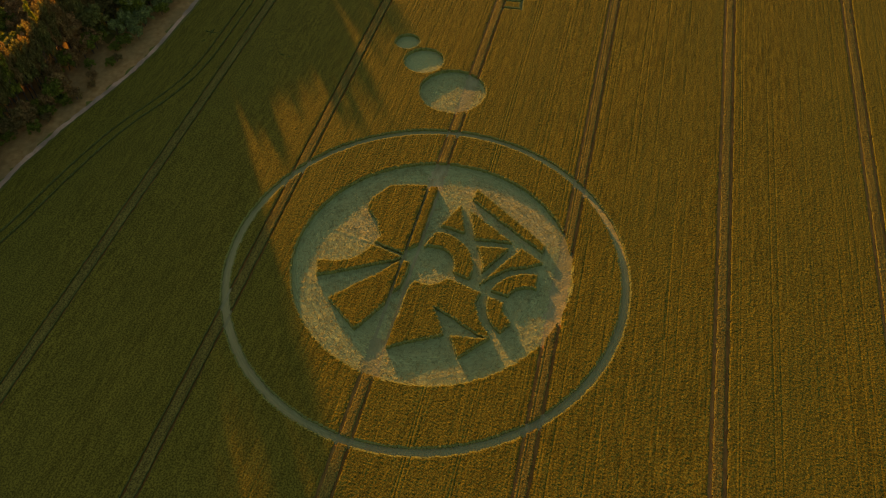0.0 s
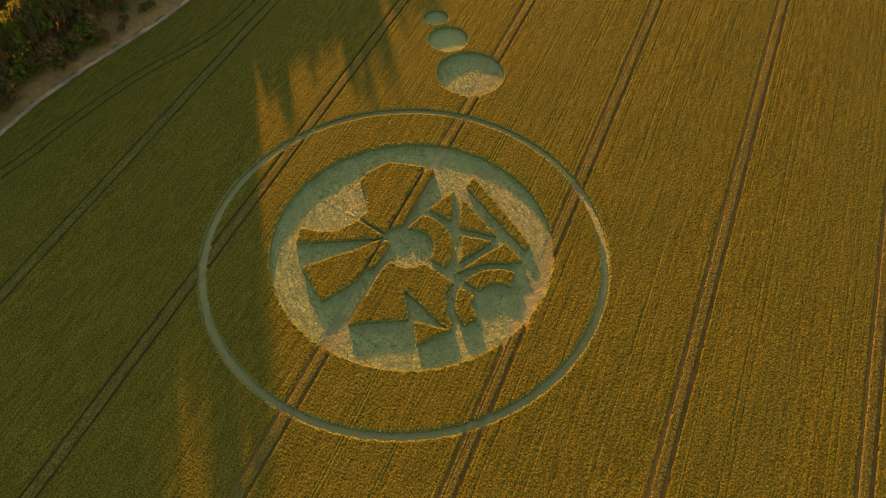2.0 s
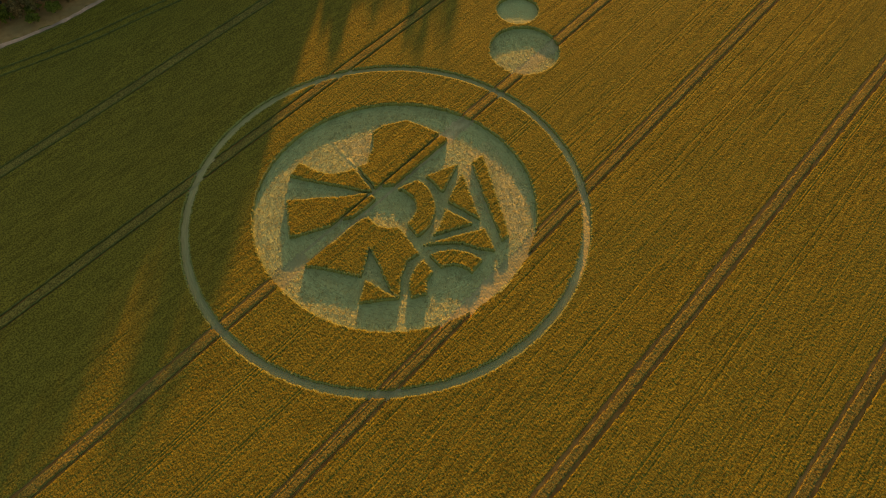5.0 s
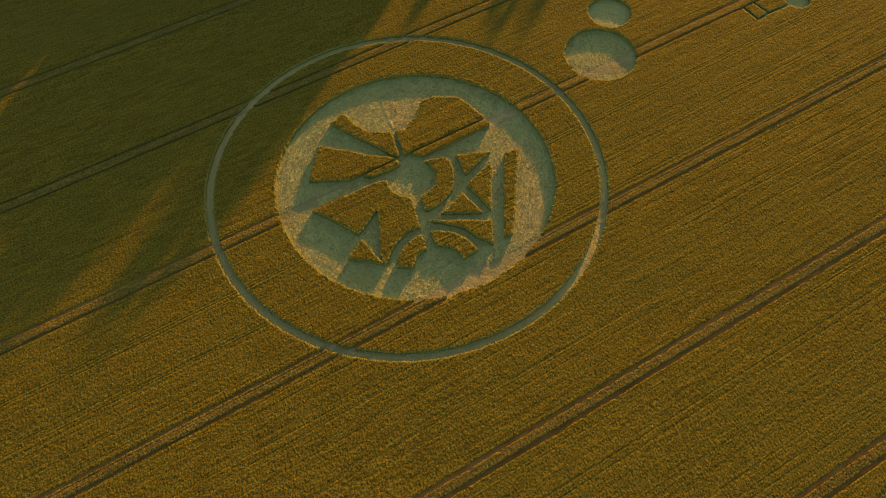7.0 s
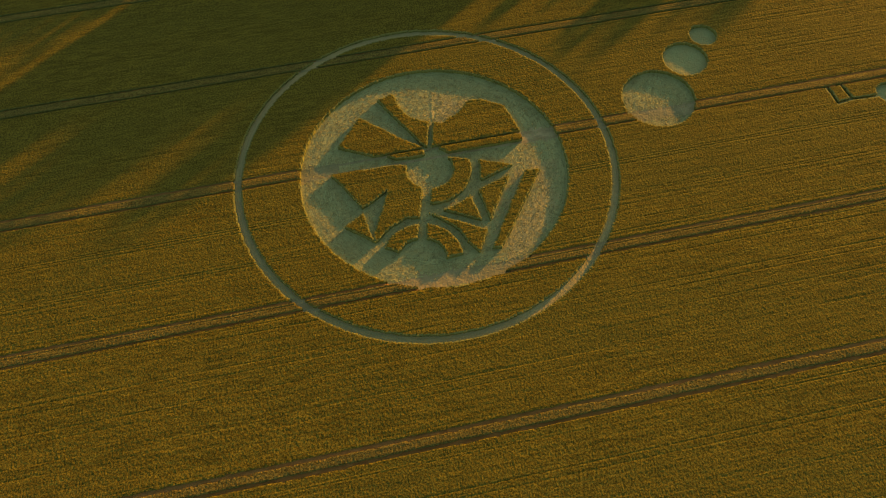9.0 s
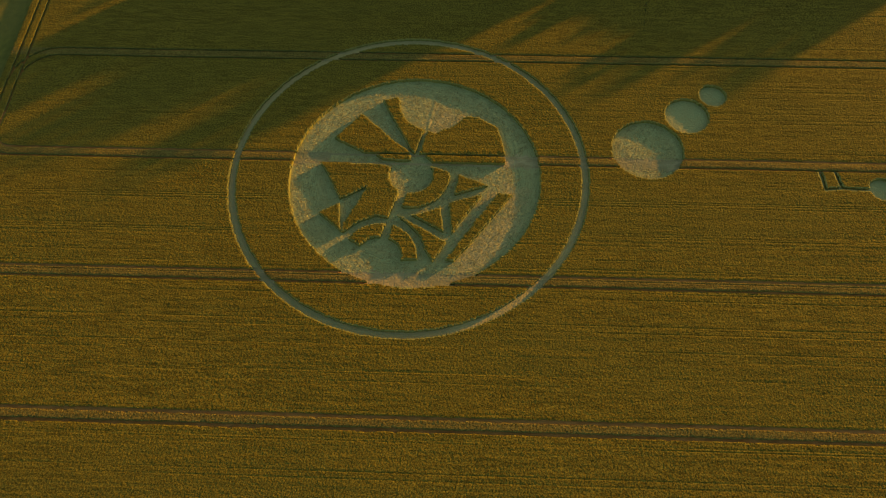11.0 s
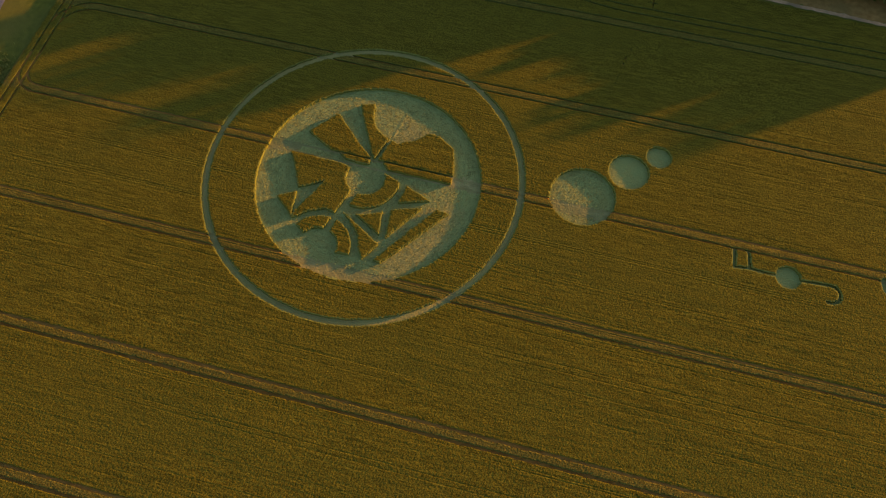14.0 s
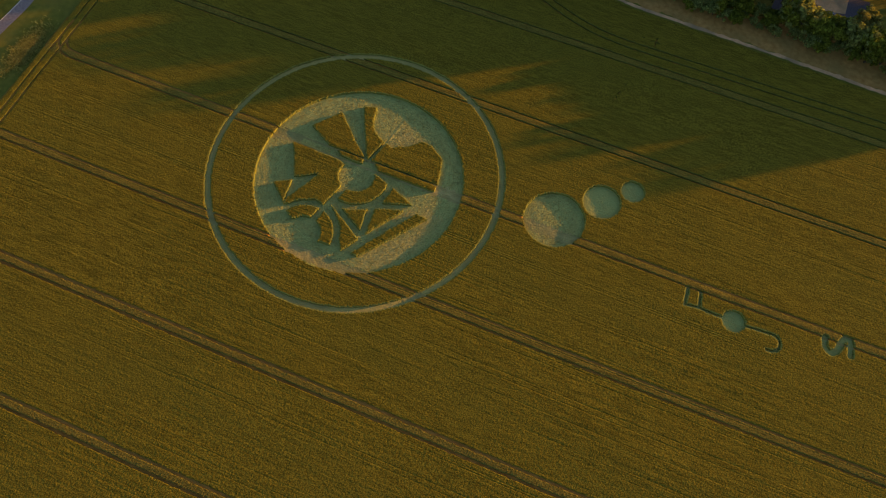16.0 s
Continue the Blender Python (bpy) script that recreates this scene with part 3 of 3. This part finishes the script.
ribbon("bank", BANK, offset(EDGE, 5.2), 9.6, 0.015, "dry reddish grass bank between footpath and wood", "bank", ragged=0.5)
ribbon("wood_floor", BANK, offset(EDGE[1:7], 15.0), 11.0, 0.012, "reddish leaf-strewn floor of the wood behind the bank", "ground", ragged=0.5)
ribbon("footpath", PATHWAY, EDGE, 0.85, 0.04, "pale chalky footpath between wheat field and wood", "path")
ROAD = [(-97.5, -60), (-94.0, -10), (-92.7, 3), (-91.7, 12), (-92.2, 20), (-95.0, 40), (-99.0, 70)]
ribbon("road", LANE, ROAD, 3.0, 0.05, "narrow grey asphalt lane past the field's end", "road", ragged=0.03)
ribbon("edge_line", PAINT, offset(ROAD, 1.3), 0.14, 0.062, "worn white edge line on the lane", "road marking", ragged=0.01)
# ---- the car park behind the hedge ----
def slab(name, mat, corners, z, label, category):
    """A flat sheet through the corners of a quadrangle, cut into small cells."""
    a, c, d, e = (np.array(v, float) for v in corners)
    s, t = np.meshgrid(np.linspace(0, 1, 13), np.linspace(0, 1, 13), indexing="ij")
    s, t = s[..., None], t[..., None]
    p = ((1 - s) * (1 - t) * a + s * (1 - t) * c + s * t * d + (1 - s) * t * e).reshape(-1, 2)
    ids = np.arange(169).reshape(13, 13)
    f = np.stack([ids[:-1, :-1], ids[1:, :-1], ids[1:, 1:], ids[:-1, 1:]], -1).reshape(-1, 4)
    v = np.c_[p, z + rng.normal(0, 0.003, len(p))]
    return tagged(new(name, mesh_of(name, v, f, mat)), label, category, kind="structure")


slab("car_park", ASPHALT, [(72.0, 81.2), (92.5, 80.4), (94.0, 92.5), (73.0, 92.5)], 0.04, "worn bluish-grey asphalt car park behind the hedge", "car park")
slab("beige_patch", PATHWAY, [(79.8, 88.0), (84.0, 85.4), (88.9, 86.4), (88.9, 92.0)], 0.07, "pale beige patch of ground beside the asphalt", "gravel")
for x, y in ((78.7, 84.3), (81.7, 81.2), (88.9, 81.5)):
    slab("bay_line", PAINT, [(x, y), (x + 0.16, y - 0.05), (x + 1.08, y + 2.9), (x + 0.92, y + 2.95)], 0.06, "white painted parking bay line on the asphalt", "road marking")


def plain(name, colour, rough, metal=0.0):
    m = bpy.data.materials.new(name)
    m.use_nodes = True
    s = m.node_tree.nodes["Principled BSDF"].inputs
    s["Base Color"].default_value, s["Roughness"].default_value, s["Metallic"].default_value = (*colour, 1), rough, metal
    return m


CAR_PAINT, GLASS, RUBBER, ALLOY = plain("car_paint", (0.10, 0.14, 0.22), 0.3), plain("car_glass", (0.02, 0.025, 0.03), 0.05), plain("rubber", (0.02, 0.02, 0.02), 0.8), plain("alloy", (0.5, 0.5, 0.52), 0.35, 1.0)
LAMP_RED, LAMP_CLEAR = plain("tail_lens", (0.35, 0.02, 0.02), 0.2), plain("head_lens", (0.7, 0.7, 0.7), 0.1)


def lofted(sections):
    """Closed hull through cross-sections (x, half width, bottom, top, shoulder)."""
    rows = []
    for x, w, low, high, soft in sections:
        rows.append([(x, -w, low), (x, -w, high - soft), (x, -w + soft, high), (x, w - soft, high), (x, w, high - soft), (x, w, low)])
    v, k = np.array(rows).reshape(-1, 3), 6
    f = [(i * k + j, i * k + (j + 1) % k, (i + 1) * k + (j + 1) % k, (i + 1) * k + j) for i in range(len(rows) - 1) for j in range(k)]
    last = (len(rows) - 1) * k
    f += [(0, 5, 4, 1), (1, 4, 3, 2), (last, last + 1, last + 4, last + 5), (last + 1, last + 2, last + 3, last + 4)]
    return v, np.array(f)


def make_car(x, y, turn):
    car = new("car")
    car.matrix_basis = pose(x, y, 0.04, 0, 0, turn)
    part("body", mesh_of("body", *lofted([(-2.1, 0.72, 0.35, 0.80, 0.10), (-1.95, 0.84, 0.25, 0.92, 0.10), (-0.9, 0.88, 0.22, 0.95, 0.08), (0.9, 0.88, 0.22, 0.93, 0.08), (1.8, 0.84, 0.25, 0.80, 0.12), (2.1, 0.70, 0.32, 0.66, 0.12)]), CAR_PAINT), car)
    cabin = part("cabin", mesh_of("cabin", *lofted([(-1.75, 0.70, 0.90, 0.98, 0.03), (-1.2, 0.68, 0.90, 1.40, 0.12), (0.2, 0.68, 0.90, 1.35, 0.12), (1.05, 0.72, 0.90, 0.97, 0.03)]), GLASS), car, "dark tinted glasshouse")
    part("roof", mesh_of("roof", *lofted([(-1.25, 0.60, 1.39, 1.35, 0.02), (-0.5, 0.62, 1.33, 1.49, 0.02), (0.25, 0.60, 1.33, 1.47, 0.02)]), CAR_PAINT), cabin)
    for sx in (-1.3, 1.32):
        for side in (-0.80, 0.80):
            tyre = part("wheel", mesh_of("wheel", *tube_solid((sx, side - 0.10, 0.31), (sx, side + 0.10, 0.31), 0.31), RUBBER), car)
            part("rim", mesh_of("rim", *tube_solid((sx, side - 0.11, 0.31), (sx, side + 0.11, 0.31), 0.20), ALLOY), tyre)
    for side in (-0.58, 0.58):
        part("headlight", mesh_of("headlight", *lofted([(2.02, 0.14, 0.52, 0.64, 0.02), (2.12, 0.12, 0.53, 0.62, 0.02)]), LAMP_CLEAR), car).location = (0, side, 0)
        part("tail_light", mesh_of("tail_light", *lofted([(-2.13, 0.10, 0.60, 0.76, 0.02), (-2.02, 0.12, 0.60, 0.78, 0.02)]), LAMP_RED), car).location = (0, side, 0)
    tagged(car, "blue-grey hatchback car parked in a bay", "car")


def tube_solid(a, c, r, count=16):
    """A closed cylinder from a to c along y, of quads."""
    t = np.linspace(0, 2 * np.pi, count, endpoint=False)
    v = np.concatenate([np.c_[p[0] + q * np.cos(t), np.full(count, p[1]), p[2] + q * np.sin(t)] for p, q in ((a, r * 0.5), (a, r), (c, r), (c, r * 0.5))])
    k = np.arange(count)
    n = (k + 1) % count
    f = [np.stack([j * count + k, j * count + n, ((j + 1) % 4) * count + n, ((j + 1) % 4) * count + k], 1) for j in range(4)]
    return v, np.concatenate(f)


make_car(85.6, 83.2, 72.0)
# ---- trees ----
def leaf_cloud(centres, radii, per, size, seed):
    """Small leaf sheets scattered through the clumps, folded along their middle."""
    r = np.random.default_rng(seed)
    c = np.repeat(centres, per, 0)
    way = r.normal(size=c.shape)
    way /= np.linalg.norm(way, axis=1)[:, None]
    p = c + way * np.repeat(radii, per)[:, None] * r.uniform(0.55, 1.05, (len(c), 1)) * (1, 1, 0.8)
    u = r.normal(size=c.shape)
    u -= (u * way).sum(1)[:, None] * way * 0.6
    u /= np.linalg.norm(u, axis=1)[:, None]
    w = np.cross(u, way + 0.3 * r.normal(size=c.shape))
    w /= np.linalg.norm(w, axis=1)[:, None]
    s = size * r.uniform(0.6, 1.3, (len(c), 1))
    v = np.stack([p - u * s, p - w * s * 0.6 - way * s * 0.2, p + u * s, p + w * s * 0.6 - way * s * 0.2], 1).reshape(-1, 3)
    return v, np.arange(len(v)).reshape(-1, 4)


def tube(a, b, ra, rb, sides_count=7):
    a, b = np.array(a, float), np.array(b, float)
    d = (b - a) / np.linalg.norm(b - a)
    u = np.cross(d, (0.3, 0.9, 0.2))
    u /= np.linalg.norm(u)
    w = np.cross(d, u)
    t = np.linspace(0, 2 * np.pi, sides_count, endpoint=False)[:, None]
    ring = np.cos(t) * u + np.sin(t) * w
    k = np.arange(sides_count)
    return np.concatenate([a + ra * ring, b + rb * ring]), np.stack([k, (k + 1) % sides_count, (k + 1) % sides_count + sides_count, k + sides_count], 1)


def make_tree(name, height, radius, seed, mat, clumps, per, size, bare=0.25):
    r = np.random.default_rng(seed)
    root = new(name)
    low = height * bare
    crown_mid, half = (height + low) / 2, (height - low) / 2
    way = r.normal(size=(clumps, 3))
    way /= np.linalg.norm(way, axis=1)[:, None]
    way[:, 2] = np.where(way[:, 2] < -0.5, -way[:, 2], way[:, 2])
    reach = r.uniform(0.45, 0.95, (clumps, 1))
    lump = 1 + 0.22 * np.sin(3 * np.arctan2(way[:, 1], way[:, 0]) + seed)[:, None]
    centres = way * reach * lump * (radius, radius, half) + (0, 0, crown_mid)
    radii = r.uniform(0.20, 0.36, clumps) * radius
    v, f = leaf_cloud(centres, radii, per, size, seed + 100)
    v[:, 2] = np.maximum(v[:, 2], 0.15)
    wood = [tube((0, 0, -0.1), (0.05 * radius, 0, low), 0.03 * height, 0.022 * height, 9), tube((0.05 * radius, 0, low), (0, 0, height * 0.8), 0.022 * height, 0.006 * height, 9)]
    for i in range(min(7, clumps)):
        wood.append(tube((0.04 * radius, 0, low + (height * 0.4) * i / 7), centres[i], 0.010 * height, 0.003 * height, 6))
    part("trunk", mesh_of("trunk", *join(wood), BARK, True), root)
    part("crown", mesh_of("crown", v, f, mat), root)
    return root


TREES = [make_tree("tree", 15.0, 4.3, 21 + i, (LEAF, LEAF, LEAF_SUN_GOLD, LEAF, LEAF_HAZE_RED)[i], 52, 52, 0.45, 0.07) for i in range(5)]
BUSHES = [make_tree("bush", 4.2, 2.1, 41 + i, (LEAF_HEDGE, LEAF_SUN_GOLD, LEAF_HEDGE, LEAF_HEDGE, LEAF_HAZE_RED)[i], 34, 48, 0.24, 0.03) for i in range(5)]
spare = set(TREES + BUSHES)
# the rows added further down only to block sun carry these labels too
LABELS = {0: "tall leafy broadleaf tree in the dark wood belt", 1: "tall dense green tree at the back of the wood", 2: "tall tree in the wood belt, leaves coloured golden as if sunlit", 3: "tall rounded green tree in the wood belt", 4: "tree in the shaded wood belt, leaves coloured russet for warm haze"}
BUSH_LABELS = {0: "dense dark green shrub on the wood's edge", 1: "shrub on the wood's edge, golden-green leaves coloured as if sunlit", 2: "rounded green shrub beside the footpath hedge", 3: "bushy green shrub in the hedge", 4: "shrub on the shaded wood edge, coloured reddish-brown for warm haze"}


def plant(kind, x, y, height, spin, radius):
    tall = kind in TREES
    m = Matrix.Translation((x, y, 0)) @ Matrix.Rotation(spin, 4, "Z") @ Matrix.Diagonal((*(2 * [radius / (4.3 if tall else 2.1)]), height / (15.0 if tall else 4.2), 1))
    if kind in spare:
        spare.discard(kind)
        ob = kind
    else:
        ob = copy_thing(kind, Matrix.Identity(4))
    ob.matrix_basis = m
    if tall:
        tagged(ob, LABELS[TREES.index(kind)], "tree", "trees of the wood belt")
    else:
        tagged(ob, BUSH_LABELS[BUSHES.index(kind)], "shrub", "shrubs on the wood's edge")


def wood_edge(x):
    return float(np.interp(x, [c[0] for c in EDGE], [c[1] for c in EDGE]))


dice = random.Random(5)
RISE = math.tan(radians(SUN_ELEVATION))
# the tall row that shades the field: place across the sun, and how far along the sun its shadow ends
SKYLINE = [(21.6, 58), (19.0, 52), (13.6, 54), (12.6, 48), (11.4, 48), (10.2, 62), (8.4, 70), (7.8, 34), (5.6, 34), (4.0, 42), (2.4, 54), (1.6, 72), (0.2, 72), (-0.8, 48), (-4.0, 45), (-8.0, 46), (-8.8, 64), (-10.4, 64),
           (-11.0, 46), (-13.8, 44), (-14.6, 68), (-18.0, 68), (-18.8, 38), (-19.6, 28), (-20.4, 16), (-21.4, 3), (-22.2, -12), (-23.2, -27), (-24.4, -38), (-26.0, -44), (-30.6, -45), (-31.6, -24), (-35.0, -24), (-36.0, -42), (-39.0, -48),
           (-41.5, -60), (-49.4, -62), (-50.2, -38), (-54.0, -38), (-54.8, -64), (-70, -74)]
u = 20.2
while u > -68:
    tip = float(np.interp(-u, [-a for a, _ in SKYLINE], [c for _, c in SKYLINE])) - (3 if u < -20 else 0) + dice.uniform(-2.2, 2.2)
    y = (83.5 if u < -20 else 96) + dice.uniform(-1.2, 1.5)
    x = (u + 0.8 * y) / 0.6
    plant(TREES[dice.choice((0, 1, 3, 2, 4) if u < -33 else (0, 1, 3, 3, 2))], x, y, (0.8 * x + 0.6 * y - tip) * RISE, dice.uniform(0, 6.28), dice.uniform(1.2, 1.5))
    u -= 0.75
# the wood in view
for i in range(13):
    for j in range(6):
        x = -24 + 6.0 * i + dice.uniform(-1.8, 1.8)
        y = wood_edge(x) + 14.0 + 5.2 * j + dice.uniform(-1.5, 1.5)
        if x < 54 and y < 112:
            plant(TREES[dice.choice((0, 2, 4, 4, 4))], x, y, dice.uniform(6.5, 9.5) + 0.4 * j, dice.uniform(0, 6.28), dice.uniform(2.8, 3.8))
# the shrubs between wood and footpath: a hedge past the car park, single bushes on the open bank before it
for i in range(60):
    x = -26 + 2.25 * i + dice.uniform(-0.8, 0.8)
    tall = dice.uniform(2.6, 4.4) * (0.75 if 66 < x < 74 else 1)
    if x > 44:
        plant(BUSHES[dice.choice((0, 0, 1, 2, 3))], x, wood_edge(x) + 5.8 + dice.uniform(-1.3, 1.6), tall, dice.uniform(0, 6.28), tall * dice.uniform(0.42, 0.62))
    else:
        plant(BUSHES[dice.choice((1, 1, 1, 4))], x, wood_edge(x) + dice.uniform(2.8, 9.0), 0.6 * tall, dice.uniform(0, 6.28), tall * dice.uniform(0.32, 0.5))
for i in range(66):
    x = -30 + 2.1 * i + dice.uniform(-0.8, 0.8)
    tall = dice.uniform(4.6, 6.8) * (0.6 if 66 < x < 74 else 1.25 if x > 50 else 0.8)
    plant(BUSHES[dice.choice((0, 1, 1, 2, 3) if x > 42 else (4, 4, 1))], x, wood_edge(x) + (9.4 if x > 42 else 11.5 if x > 26 else 6.4) + dice.uniform(-1.0, 1.0), tall, dice.uniform(0, 6.28), tall * dice.uniform(0.38, 0.48))
# shrub row added to stop sun leaking between the tall trees
for i in range(48):
    x = 30 + 2.9 * i + dice.uniform(-0.6, 0.6)
    plant(BUSHES[dice.choice((0, 2, 3))], x, 95.5 + dice.uniform(-0.8, 0.8), dice.uniform(4.5, 6.0), dice.uniform(0, 6.28), 2.6)
# trees added behind the tall row to block sun leaking onto the bank
for i in range(26):
    plant(TREES[dice.choice((0, 1, 3))], 24 + 2.0 * i + dice.uniform(-0.5, 0.5), 88.5 + dice.uniform(-0.7, 0.7), dice.uniform(8.0, 9.5), dice.uniform(0, 6.28), 2.4)
plant(TREES[2], 95.5, 73.5, 8.6, 1.0, 2.6)
plant(TREES[2], 99.0, 74.5, 9.4, 2.2, 2.8)
plant(TREES[2], 103.0, 76.0, 9.8, 2.9, 3.2)
plant(TREES[0], 92.5, 80.5, 9.0, 2.2, 3.3)
plant(TREES[2], 72.0, 74.8, 4.4, 0.4, 1.9)
plant(TREES[2], 66.0, 74.6, 6.0, 2.4, 1.6)
plant(TREES[2], 60.4, 73.0, 6.3, 1.4, 1.3)
plant(TREES[2], 79.0, 76.0, 6.8, 1.9, 1.5)
# second shrub row, unseen, added to keep the sun off the car park
for i in range(22):
    plant(BUSHES[dice.choice((0, 2, 3))], 84 + 2.1 * i + dice.uniform(-0.5, 0.5), 99.0 + dice.uniform(-0.8, 0.8), dice.uniform(4.5, 6.5), dice.uniform(0, 6.28), 2.7)
for i in range(7):
    plant(BUSHES[i % 4], -98.5 + dice.uniform(-1, 1), -6 + 4 * i, dice.uniform(2.5, 4.0), dice.uniform(0, 6.28), 1.8)


# ---- loose stalks and tall grass ----
def blades(places, count, length, lean, width, seed):
    """Narrow bent blades springing from each place."""
    r = np.random.default_rng(seed)
    p = np.repeat(places, count, 0) + np.c_[r.normal(0, 0.12, (len(places) * count, 2)), np.zeros(len(places) * count)]
    a = r.uniform(0, 6.283, len(p))
    way, side = np.c_[np.cos(a), np.sin(a), 0 * a], np.c_[-np.sin(a), np.cos(a), 0 * a]
    size = length * r.uniform(0.6, 1.15, (len(p), 1))
    tip = p + way * size * lean + (0, 0, 1) * size
    half = p * 0.5 + tip * 0.5 + (0, 0, 0.1) * size
    v = np.stack([p - side * width, p + side * width, half + side * width, half - side * width, tip], 1).reshape(-1, 3)
    k = 5 * np.arange(len(p))[:, None]
    return v, np.concatenate([k + (0, 1, 2), k + (0, 2, 3), k + (3, 2, 4)])


laid = open_cells & np.isin(bed, (1, 3)) & (mid_stand < -0.3)
spots = mid.reshape(*cells.shape, 2)[laid]
spots = spots[rng.choice(len(spots), 4500, replace=False)]
v, f = blades(np.c_[spots, np.full(len(spots), 0.06)], 3, 0.15, 3.2, 0.035, 51)
tagged(new("loose_stalks", mesh_of("loose_stalks", v, f, LOOSE)), "loose half-raised pale stalks on the flattened wheat", "straw", kind="stuff")
n = 1500
spots = np.c_[rng.normal(-83.2, 1.5, n), rng.normal(0.5, 3.4, n)]
spots = spots[(spots[:, 0] > -87.4) & (spots[:, 0] < -79.8)]
v, f = blades(np.c_[spots, np.zeros(len(spots))], 6, 0.36, 0.9, 0.035, 52)
tagged(new("tall_grass", mesh_of("tall_grass", v, f, TALL_GRASS)), "tall grass on the verge beside the lane, coloured golden as if sunlit", "grass", kind="stuff")
